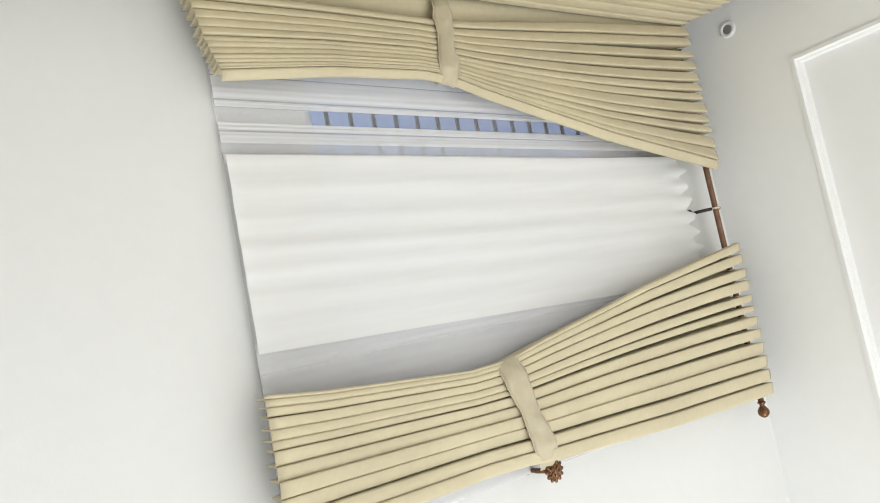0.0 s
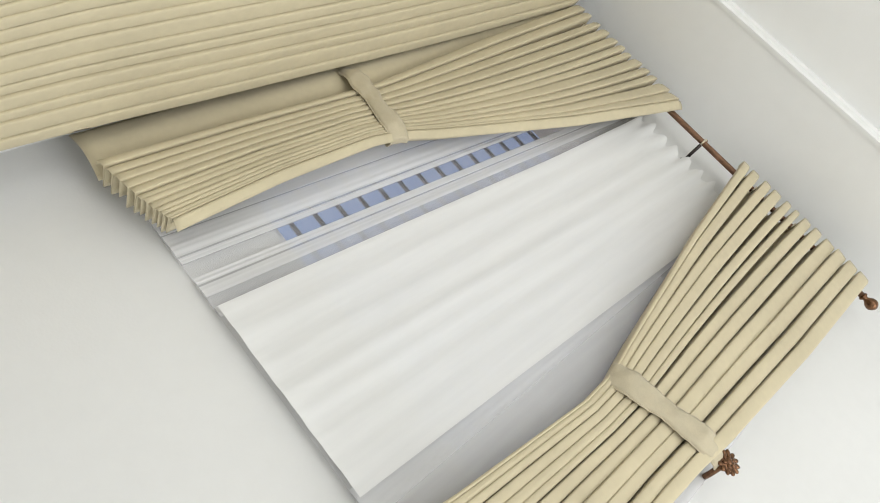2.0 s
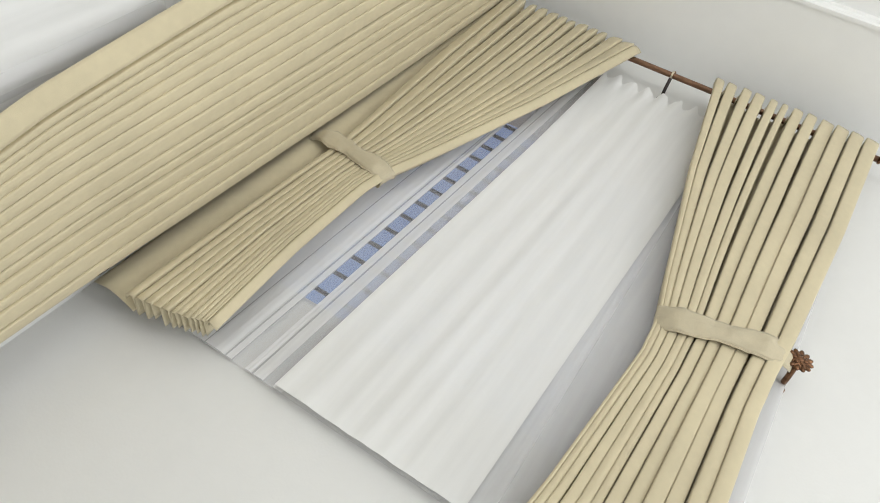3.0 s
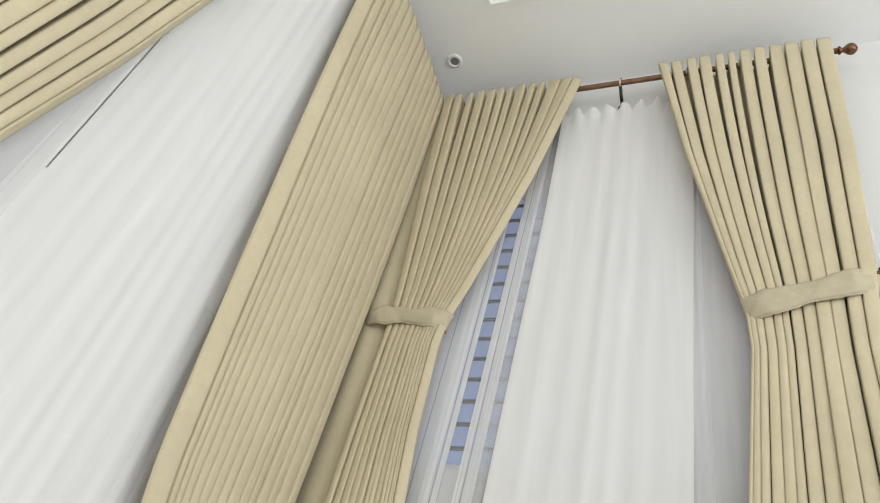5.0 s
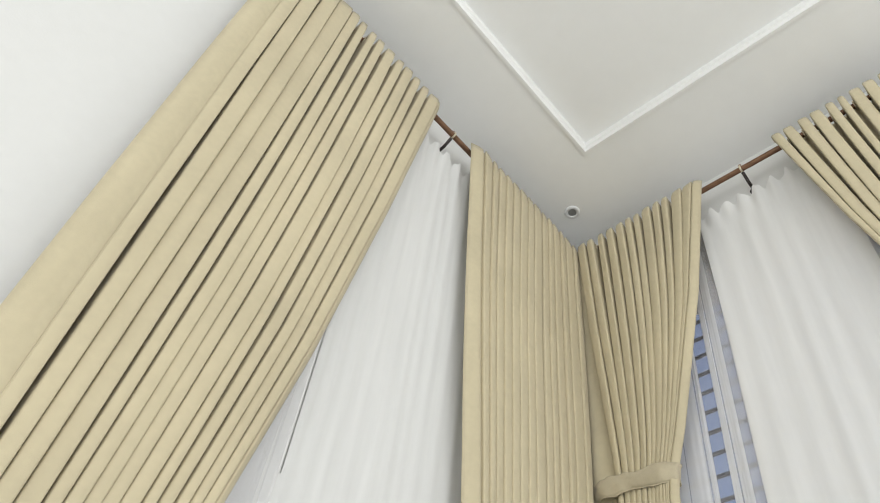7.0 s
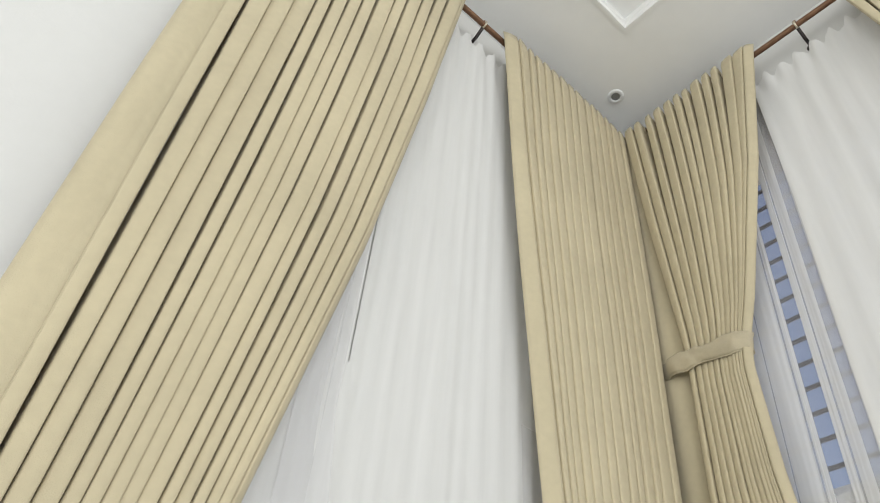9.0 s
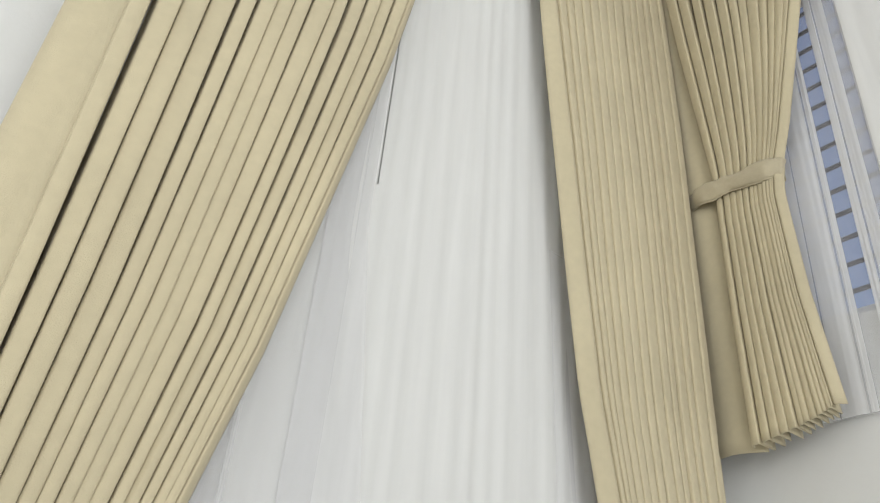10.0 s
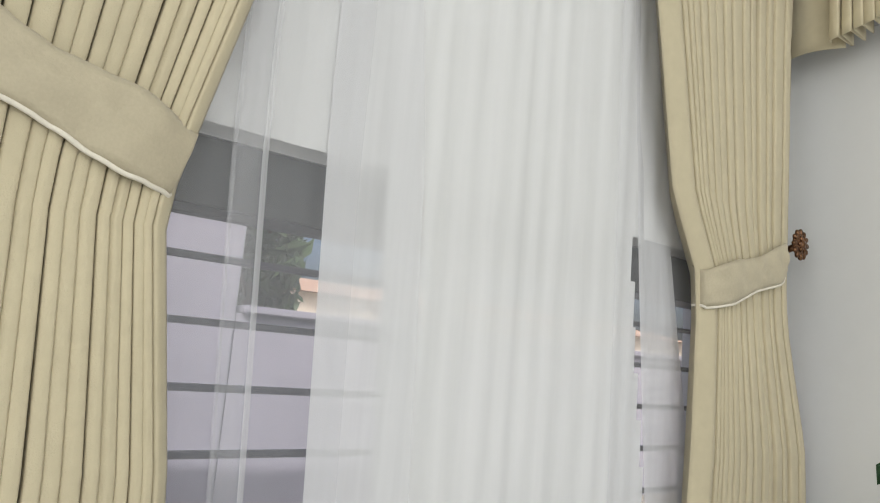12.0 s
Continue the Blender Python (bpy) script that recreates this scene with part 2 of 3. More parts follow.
def window(name, mp, s0, s1, z0, z1, frame_mat, head, face, bars, label):
    """Frame, panes and an iron grille of flat bars outside the glass."""
    e = tagged(empty(name, mp((s0 + s1) / 2, 0, z0)), label, "window", kind="structure")

    def slab(nm, a0, a1, d0, d1, c0, c1, mat, lab="", bev=0.003):
        p, q = mp(a0, d0, c0), mp(a1, d1, c1)
        lo, hi = [min(p[i], q[i]) for i in range(3)], [max(p[i], q[i]) for i in range(3)]
        return hold(part(nm, boxes((lo[0], hi[0], lo[1], hi[1], lo[2], hi[2])), mat, label=lab, bevel=bev), e)

    w = 0.045
    slab("jamb", s0 + 0.001, s0 + w, -0.11, -0.05, z0 + 0.001, z1 - 0.001, frame_mat)
    slab("jamb", s1 - w, s1 - 0.001, -0.11, -0.05, z0 + 0.001, z1 - 0.001, frame_mat)
    slab("sill", s0 + w, s1 - w, -0.11, -0.05, z0 + 0.001, z0 + w, frame_mat)
    slab("head", s0 + w, s1 - w, -0.11, face, z1 - head, z1 - 0.001, frame_mat)
    mid = (s0 + s1) / 2
    slab("mullion", mid - 0.02, mid + 0.02, -0.108, -0.052, z0 + w, z1 - head, frame_mat)
    for a, b in ((s0 + w, mid - 0.02), (mid + 0.02, s1 - w)):
        g = slab("pane", a, b, -0.078, -0.074, z0 + w, z1 - head, GLASS, bev=0)
        g.visible_shadow = False
    g = tagged(empty("window_grille", mp(mid, -0.13, z0)), "dark iron grille of horizontal bars outside the window", "grille")
    for z in bars:
        p, q = mp(s0 + 0.002, -0.125, z - 0.006), mp(s1 - 0.002, -0.135, z + 0.006)
        hold(part("bar", boxes((min(p[0], q[0]), max(p[0], q[0]), min(p[1], q[1]), max(p[1], q[1]), p[2], q[2])), GRILLE), g)
    for k in range(3):
        s = s0 + (s1 - s0) * (0.02 + 0.48 * k)
        p, q = mp(s - 0.006, -0.136, z0 + 0.01), mp(s + 0.006, -0.146, z1 - 0.01)
        hold(part("upright", boxes((min(p[0], q[0]), max(p[0], q[0]), min(p[1], q[1]), max(p[1], q[1]), p[2], q[2])), GRILLE), g)
    return e


window("window_1", on_north, RX0, RX1, RZ0, RZ1, FRAMEW, 0.045, -0.045, [2.294 + 0.0930 * k for k in range(14)], "high white-framed window behind sheer curtains")
window("window_2", on_west, -LY1, -LY0, LZ0, LZ1, FRAMED, 0.104, -0.003, [1.042 - 0.1035 * k for k in range(9)], "low grey-framed window with a dark head")

# ---------------------------------------------------------------- outside
tagged(part("ground", boxes((-400, 400, -400, 400, -0.4, -0.15)), GROUND), "bare earth yard outside the house", "ground", kind="structure")

tagged(part("garden_wall", boxes((-3.2, -3.0, -0.34, 9, -0.2, 1.06), (-3.24, -2.96, -0.30, 9, 1.06, 1.11), (-3.22, -2.98, -9, -0.34, -0.2, 2.5), (-3.26, -2.94, -9, -0.30, 2.5, 2.56)), PLASTER, bevel=0.01),
       "grey plastered garden wall with a coping and a lower stretch", "garden wall")


def house():
    e = empty("house", (-27, 20, -0.2))
    hold(part("wall", boxes((-30, -24, 6.0, 36.0, -0.2, 2.9)), OCHRE), e)
    bm = bmesh.new()
    v = [bm.verts.new(c) for c in ((-30.5, 5.5, 2.9), (-23.5, 5.5, 2.9), (-23.5, 36.5, 2.9), (-30.5, 36.5, 2.9), (-27, 9.0, 3.7), (-27, 33.0, 3.7))]
    for f in ((0, 1, 4), (1, 2, 5, 4), (2, 3, 5), (3, 0, 4, 5), (3, 2, 1, 0)):
        bm.faces.new([v[i] for i in f])
    hold(part("roof", bm, ROOFT), e)
    for y in (7.2, 12.0, 18.0, 24.0, 30.0):
        w = hold(part("window", boxes((-24.0, -23.95, y, y + 1.3, 0.8, 2.1)), FRAMEW), e)
        g = part("pane", boxes((-23.949, -23.94, y + 0.08, y + 1.22, 0.88, 2.02)), FRAMED)
        sub(g, w)
    return tagged(e, "ochre plastered house with a tiled hip roof", "house")


house()


def tree(x, y, h, r, seed, label):
    rng = random.Random(seed)
    e = empty("tree", (x, y, -0.2))
    hold(part("trunk", lathe([(0.11, -0.2), (0.09, 0.3), (0.07, h * 0.5), (0.04, h * 0.8), (0.01, h)], 10, Matrix.Translation((x, y, 0))), BARK, smooth=True), e)
    bm = bmesh.new()
    for k in range(9):
        a, z0 = rng.uniform(0, 6.28), rng.uniform(0.35, 0.8) * h
        end = Vector((x + r * 0.8 * math.cos(a), y + r * 0.8 * math.sin(a), z0 + rng.uniform(0.2, 0.6)))
        tmp = bpy.data.meshes.new("limb")
        t = tube([Vector((x, y, z0)), (Vector((x, y, z0)) + end) / 2 + Vector((0, 0, 0.08)), end], 0.018, 6)
        t.to_mesh(tmp)
        t.free()
        bm.from_mesh(tmp)
        bpy.data.meshes.remove(tmp)
    hold(part("limbs", bm, BARK), e)
    bm = bmesh.new()
    for k in range(2600):
        a, q = rng.uniform(0, 6.28), rng.random() ** 0.5 * r * rng.uniform(0.6, 1.15)
        z = h * rng.uniform(0.35, 1.12)
        c = Vector((x + q * math.cos(a), y + q * math.sin(a), z))
        if noise.noise(c * 2.2) < -0.12:
            continue
        m = Matrix.Translation(c) @ Euler((rng.uniform(0, 6), rng.uniform(0, 6), rng.uniform(0, 6))).to_matrix().to_4x4() @ Matrix.Scale(rng.uniform(0.05, 0.11), 4)
        v = [bm.verts.new(m @ Vector(w)) for w in ((-1, 0, 0), (0, 0.42, 0.1), (1, 0, 0), (0, -0.42, 0.1))]
        bm.faces.new(v)
    hold(part("crown", bm, LEAF), e)
    return tagged(e, label, "tree", group="garden trees")


tree(-3.9, 0.10, 1.95, 0.34, 3, "leafy green garden tree behind the wall")
tree(-5.2, -2.6, 3.6, 1.3, 5, "leafy green garden tree behind the wall")

# ---------------------------------------------------------------- curtain rods


def rod(name, mp, s0, s1, finial, brackets):
    d, z, r = 0.099, 4.022, 0.0125
    e = empty(name, mp(s0, d, z))
    hold(part("pole", tube([mp(s0 + (s1 - s0) * k / 8, d, z) for k in range(9)], r, 16), BRONZE, smooth=True), e)
    if finial:
        axis = Matrix.Translation(mp(s1, d, z)) @ (mp(1, 0, 0).to_track_quat("Z", "Y").to_matrix().to_4x4())
        prof = [(0.010, 0.0), (0.017, 0.002), (0.018, 0.008), (0.011, 0.014), (0.010, 0.020), (0.015, 0.026), (0.022, 0.036), (0.025, 0.047), (0.023, 0.058), (0.015, 0.067), (0.006, 0.072)]
        hold(part("finial", lathe(prof, 20, axis), KNOB, label="turned dark wooden knob finial", smooth=True), e)
    for s in brackets:
        b = hold(part("bracket", tube([mp(s, d + 0.016 * math.cos(a), z + 0.016 * math.sin(a)) for a in np.linspace(0, 2 * math.pi, 16, endpoint=False)], 0.0045, 8, True), GOLD, label="polished bronze ring bracket", smooth=True), e)
        arm = part("arm", tube([mp(s, 0.004, z - 0.055), mp(s, 0.05, z - 0.045), mp(s, 0.08, z - 0.022), mp(s, d - 0.008, z - 0.014)], 0.0075, 10), DARKMETAL, smooth=True)
        sub(arm, b)
        top = part("thumb_screw", lathe([(0.003, 0), (0.004, 0.006), (0.008, 0.010), (0.008, 0.015), (0.003, 0.018)], 12, Matrix.Translation(mp(s, d, z + 0.014))), BRONZE, smooth=True)
        sub(top, b)
        plate = part("wall_plate", lathe([(0.020, 0.0), (0.020, 0.004), (0.014, 0.007)], 16, Matrix.Translation(mp(s, 0.001, z - 0.055)) @ (mp(0, 1, 0).to_track_quat("Z", "Y").to_matrix().to_4x4())), DARKMETAL)
        sub(plate, b)
    return tagged(e, "bronze curtain rod held by ring brackets", "curtain rod", group="curtain rods")


rod("curtain_rod", on_north, 0.05, 1.868, True, [0.996])
rod("curtain_rod", on_west, 0.13, 2.06, False, [1.037])


def track(mp, s0, s1):
    return tagged(part("sheer_track", tube([mp(s0 + (s1 - s0) * k / 6, 0.022, 3.905) for k in range(7)], 0.006, 10), STEEL, smooth=True), "thin steel track that carries the sheer curtain", "curtain track", group="sheer tracks")


track(on_north, 0.10, 1.86)
track(on_west, 0.10, 2.04)

# ---------------------------------------------------------------- curtains


def lerp(keys, z, k):
    zs = [q[0] for q in keys][::-1]
    return float(np.interp(z, zs, [q[k] for q in keys][::-1]))


def drape(mp, keys, n, hem_in, hem_out, bottom, seed, label, group, open_top=(0.3, 1.0, 0.24), fan=0.9, wide=(), gap=1.0):
    """An eyelet curtain of flat-faced pleats with rounded edges and narrow slits between them.
    keys: (z, outer s, inner s, pleat depth, middle depth). open_top: from and to which part of the width the
    slits open towards the eyelets, and by how much of a pleat. wide: slits that stay open over the whole length.
    gap: how open the slits are on the whole."""
    rng = random.Random(seed)
    top = keys[0][0]
    widths = [rng.uniform(0.78, 1.28) for _ in range(n)]
    tot = sum(widths)
    edge = [sum(widths[:i]) / tot for i in range(n + 1)]
    slit = [gap * rng.choice((0.09, 0.115, 0.14, 0.17)) for _ in range(n + 1)]
    for i in wide:
        slit[i] = 0.21
    crown = [open_top[2] * rng.uniform(0.75, 1.2) if open_top[0] <= i / n <= open_top[1] else 0.02 for i in range(n + 1)]
    deep = [rng.choice((1.0, 1.0, 0.92, 0.8)) for _ in range(n + 1)]
    tilt = [rng.uniform(0.5, 1.3) for _ in range(n)]
    proud = [rng.uniform(-1, 1) for _ in range(n)]
    bow = [rng.uniform(0.4, 1.2) for _ in range(n)]
    ph = [rng.uniform(0, 6.28) for _ in range(n + 1)]
    # one pleat across: which side of the pleat, how far along the rounding, how far back
    half = ((0, -1.0), (0, -0.72), (0, -0.45), (0, -0.22), (0.0, -0.10), (0.08, 0), (0.30, 0), (0.62, 0), (1.0, 0))
    rows = 72
    grid = []
    for r in range(rows + 1):
        v = r / rows
        row = []
        squash = 0.86 if v < 0.012 else 1.0

        def at(frac, kind, u=0.0, i=0, step=0):
            zb = bottom[0] + (bottom[1] - bottom[0]) * frac
            z = top + (zb - top) * v
            so, si, amp, mid = (lerp(keys, z, k) for k in (1, 2, 3, 4))
            sgn = 1 if si > so else -1
            full = abs(keys[0][2] - keys[0][1])
            squeeze = max(0.0, 1 - abs(si - so) / full)
            ho, hi = hem_out * sgn, hem_in * sgn * (0.6 + 0.4 * abs(si - so) / full)
            a, b = so + ho, si - hi

            def along(e):
                return a + (b - a) * (1 - (1 - e) ** (1 + fan * squeeze))

            if kind == "o":
                s, d = so + ho * u, mid + amp * (0.45 + 0.5 * u)
            elif kind == "i":
                s, d = b + hi * u, mid + amp * (1 - 0.5 * u * u)
            else:
                e0, e1 = along(edge[i]), along(edge[i + 1])
                p = abs(e1 - e0)
                lift = max(0.0, (z - 3.05) / (top - 3.05)) ** 1.5
                k, mirror = (step, False) if step < 9 else (16 - step, True)
                j = i + 1 if mirror else i
                g = (slit[j] * (1 + 0.5 * math.sin(1.7 * z + ph[j])) + crown[j] * lift) * p * 0.5
                if j in (0, n):
                    g = 0.0
                rad = min(0.0032, 0.14 * p)
                q, back = half[k]
                depth = 2 * amp * deep[j] * (0.25 if j in (0, n) else 1.0)
                if k < 4:
                    x = g * (1.0 + 0.25 * back)
                    y = back * depth
                else:
                    t = min(1.0, (k - 4) / 2.0)
                    x = g + rad * (1 - math.cos(t * math.pi / 2))
                    y = -rad * (1 - math.sin(t * math.pi / 2)) * 0.9
                    if k > 6:
                        x = g + rad + (p / 2 - g - rad) * (q - 0.30) / 0.70
                    y += 0.0018 * bow[i] * (0 if k < 6 else (q - 0.30) / 0.70)
                x = p - x if mirror else x
                y += min(0.012, 0.2 * p) * tilt[i] * (x / p - 0.5) * (1 if k > 3 else 0) + 0.003 * proud[i] * math.sin(0.9 * z + ph[i]) * (1 if k > 3 else 0)
                lean = 0.05 * p * math.sin(1.9 * z + ph[i]) * math.sin(math.pi * x / p)
                s, d = e0 + sgn * (x + lean), mid + amp + y
            if kind == "p" and r == 0:
                z -= 0.016 * (1 if k < 4 else 0.35 if k < 6 else 0)
            d = mid + (d - mid) * squash
            d += 0.006 * noise.noise(Vector((s * 3, z * 1.3, seed)))
            row.append(mp(s, max(d, 0.012), z))

        if hem_out:
            for k in range(3):
                at(0.0, "o", k / 3)
        for i in range(n):
            for step in range(17):
                at((i + step / 16) / n, "p", 0.0, i, step)
        if hem_in:
            for k in range(6):
                at(1.0, "i", (k + 1) / 6)
        grid.append(row)
    e = empty("curtain", mp((keys[0][1] + keys[0][2]) / 2, 0.1, bottom[0]))
    hold(thick(part("panel", sheet(grid), CLOTH, smooth=True), 0.0022), e)
    so, si = keys[0][1], keys[0][2]
    sgn = 1 if si > so else -1
    a, b = so + hem_out * sgn, si - hem_in * sgn
    ring = None
    for i in range(1, n):
        for off in (-0.16, 0.16):
            s = a + (b - a) * edge[i] + (b - a) / n * off
            m = Matrix.Translation(mp(s, 0.099, 4.022))
            if ring is None:
                ring = o = part("eyelet", tube([mp(0.0, 0.0195 * math.cos(t), 0.0195 * math.sin(t)) for t in np.linspace(0, 2 * math.pi, 14, endpoint=False)], 0.0035, 6, True), GOLD, label="pale metal eyelet", smooth=True)
            else:
                o = new("eyelet", ring.data)
                o["label"] = "pale metal eyelet"
            hold(o, e)
            o.matrix_basis = m
    return tagged(e, label, "curtain", group=group)


GRP = "cream eyelet curtains"
gathered = drape(on_north, [(4.065, 0.150, 0.826, 0.054, 0.096), (3.4, 0.185, 0.682, 0.050, 0.098), (2.80, 0.225, 0.510, 0.040, 0.10), (2.66, 0.230, 0.462, 0.036, 0.10), (2.55, 0.226, 0.448, 0.038, 0.10),
                 (2.2, 0.222, 0.455, 0.046, 0.10), (1.79, 0.220, 0.485, 0.038, 0.11)], 12, 0.04, 0, (1.79, 1.855), 3, "cream eyelet curtain gathered by a tie above the floor", GRP, (0.05, 0.85, 0.22), wide=(2,))
drape(on_north, [(4.065, 1.845, 1.168, 0.054, 0.096), (3.4, 1.825, 1.272, 0.050, 0.098), (2.80, 1.79, 1.392, 0.040, 0.10), (2.66, 1.775, 1.424, 0.036, 0.10), (2.5, 1.765, 1.430, 0.038, 0.10),
                 (2.0, 1.765, 1.385, 0.046, 0.10), (1.82, 1.77, 1.36, 0.036, 0.11)], 12, 0.0, 0, (1.82, 1.82), 5, "cream eyelet curtain drawn aside to a bronze knob", GRP, (0.3, 1.0, 0.26), wide=(6,), gap=0.85)
drape(on_west, [(4.065, 0.125, 0.940, 0.050, 0.096), (3.4, 0.135, 0.895, 0.050, 0.097), (2.7, 0.150, 0.835, 0.050, 0.098), (2.2, 0.16, 0.785, 0.047, 0.10), (1.79, 0.17, 0.740, 0.045, 0.10), (1.31, 0.175, 0.640, 0.042, 0.101),
                (1.15, 0.175, 0.548, 0.040, 0.102), (1.06, 0.165, 0.538, 0.040, 0.102), (0.77, 0.09, 0.552, 0.046, 0.106), (0.03, 0.05, 0.60, 0.04, 0.11)],
      14, 0.075, 0, (0.03, 0.03), 8, "long cream eyelet curtain gathered low by a piped tie", GRP, (0.0, 1.0, 0.06), gap=0.55)
drape(on_west, [(4.065, 2.055, 1.165, 0.056, 0.096), (3.2, 2.045, 1.275, 0.054, 0.098), (2.4, 2.03, 1.392, 0.050, 0.102), (1.6, 2.01, 1.540, 0.046, 0.106), (1.16, 2.00, 1.645, 0.042, 0.108), (1.06, 1.995, 1.668, 0.042, 0.108),
                (0.75, 2.0, 1.625, 0.048, 0.108), (0.03, 2.02, 1.58, 0.04, 0.115)], 14, 0.03, 0.085, (0.03, 0.03), 13, "long cream eyelet curtain with broad pleats and a tie", GRP, (0.3, 1.0, 0.24), 0.4, (1, 10), 1.1)


def corner_panel():
    """The outermost width of the north curtain, which hangs straight beside the corner."""
    grid = []
    for r in range(49):
        z = 4.06 + (1.79 - 4.06) * r / 48
        grid.append([on_north(0.085 + 0.15 * u, 0.088 + 0.028 * math.sin(math.pi * (0.15 + 0.9 * u)) + 0.008 * noise.noise(Vector((u * 2, z, 4))), z) for u in np.linspace(0, 1, 14)])
    return hold(thick(part("return_panel", sheet(grid), CLOTH, label="straight ungathered width", smooth=True), 0.0022), gathered)


corner_panel()


def tie(mp, hook, inner, h, front, back, seed, label, piped=True, shear=0.015):
    """A cloth band from the wall hook round the gathered curtain, with a piped lower edge. hook, inner: (s, z)."""
    path = []
    (s0, z0), (s1, z1) = hook, inner
    sgn = 1 if s1 > s0 else -1
    span = abs(s1 - s0)
    for u in np.linspace(0, 1, 40):
        d = 0.105 + (front - 0.105) * min(1, (u / 0.22)) ** 0.6
        path.append((s0 + (s1 - s0) * u, d - 0.02 * max(0, (u - 0.8) / 0.2) ** 2, z0 + (z1 - z0) * (u ** 0.85)))
    for a in np.linspace(0.15, 1, 10):
        path.append((s1 + sgn * 0.010 * math.sin(math.pi * a) - sgn * 0.012 * a, back + (front - 0.02 - back) * (0.5 + 0.5 * math.cos(math.pi * a)), z1 + 0.01 * a))
    for u in np.linspace(0.1, 0.9, 10):
        path.append((s1 + (s0 - s1) * u, back, z1 + (z0 - z1) * u))
    grid, low = [], []
    for j in range(9):
        v = j / 8
        row = []
        for i, (s, d, z) in enumerate(path):
            w = noise.noise(Vector((s * 20, v * 2.6, seed))) + 0.5 * noise.noise(Vector((s * 45, v * 5, seed + 7)))
            bulge = 0.008 * math.sin(math.pi * v)
            row.append(mp(s + sgn * (0.5 - v) * shear * min(1.0, i / 39) ** 2, d + bulge + 0.008 * w, z + h * (0.5 - v) * (1 - 0.10 * math.cos(i * 0.3)) + 0.003 * w))
        grid.append(row)
    low = [p + Vector((0, 0, -0.002)) for p in grid[-1][:50]]
    e = empty("curtain_tie", mp(s0, 0.1, z0))
    hold(thick(part("band", sheet(grid), BAND, smooth=True), 0.004), e)
    if piped:
        hold(part("piping", tube(low, 0.0034, 8), CORD, label="pale piped edge", smooth=True), e)
    else:
        hold(part("piping", tube(low, 0.0026, 8), BAND, label="narrow corded edge", smooth=True), e)
    return tagged(e, label, "curtain tie", group="curtain ties")


tie(on_north, (0.120, 2.680), (0.455, 2.650), 0.066, 0.146, 0.085, 1, "plain cream cloth tie holding a gathered curtain", False)
tie(on_north, (1.808, 2.760), (1.425, 2.648), 0.085, 0.150, 0.085, 2, "cream cloth tie looped over a bronze knob", False)
tie(on_west, (0.150, 1.248), (0.530, 1.112), 0.085, 0.158, 0.10, 3, "cream cloth tie with a pale piped edge", True, 0.006)
tie(on_west, (2.010, 1.250), (1.662, 1.120), 0.086, 0.162, 0.10, 4, "broad cream cloth tie with a pale piped edge", True, 0.022)


def knob(mp, s, z, d, label):
    """A flower medallion on a stem that stands out from the wall."""
    e = empty("tieback_knob", mp(s, 0, z - 0.02))
    turn = mp(0, 1, 0).to_track_quat("Z", "Y").to_matrix().to_4x4()
    ax = Matrix.Translation(mp(s, 0, z)) @ turn
    hold(part("stem", tube([mp(s, 0.004, z - 0.022), mp(s, d * 0.5, z - 0.020), mp(s, d * 0.8, z - 0.010), mp(s, d, z)], 0.009, 12), KNOB, smooth=True), e)
    hold(part("wall_plate", lathe([(0.018, 0), (0.018, 0.005), (0.011, 0.010)], 18, Matrix.Translation(mp(s, 0.001, z - 0.022)) @ turn), KNOB), e)
    m = hold(part("medallion", lathe([(0.012, d - 0.006), (0.032, d - 0.002), (0.034, d + 0.003), (0.028, d + 0.007), (0.012, d + 0.009), (0.009, d + 0.014), (0.003, d + 0.016)], 24, ax), KNOB, label="cast bronze flower", smooth=True), e)
    for k in range(18):
        a = 2 * math.pi * k / (12 if k < 12 else 6)
        bm = bmesh.new()
        bmesh.ops.create_icosphere(bm, subdivisions=2, radius=1, matrix=ax @ Matrix.Rotation(a, 4, "Z") @ Matrix.Translation((0.029 if k < 12 else 0.015, 0, d + (0.003 if k < 12 else 0.009))) @ Matrix.Diagonal((0.0125, 0.0078, 0.0065, 1) if k < 12 else (0.008, 0.0065, 0.005, 1)))
        petal = part("petal", bm, KNOB, smooth=True)
        sub(petal, m)
    return tagged(e, label, "tieback knob", group="tieback knobs")


knob(on_north, 1.820, 2.766, 0.118, "bronze flower tieback knob on the white wall")
knob(on_west, 0.112, 1.277, 0.136, "bronze flower tieback knob near the corner")


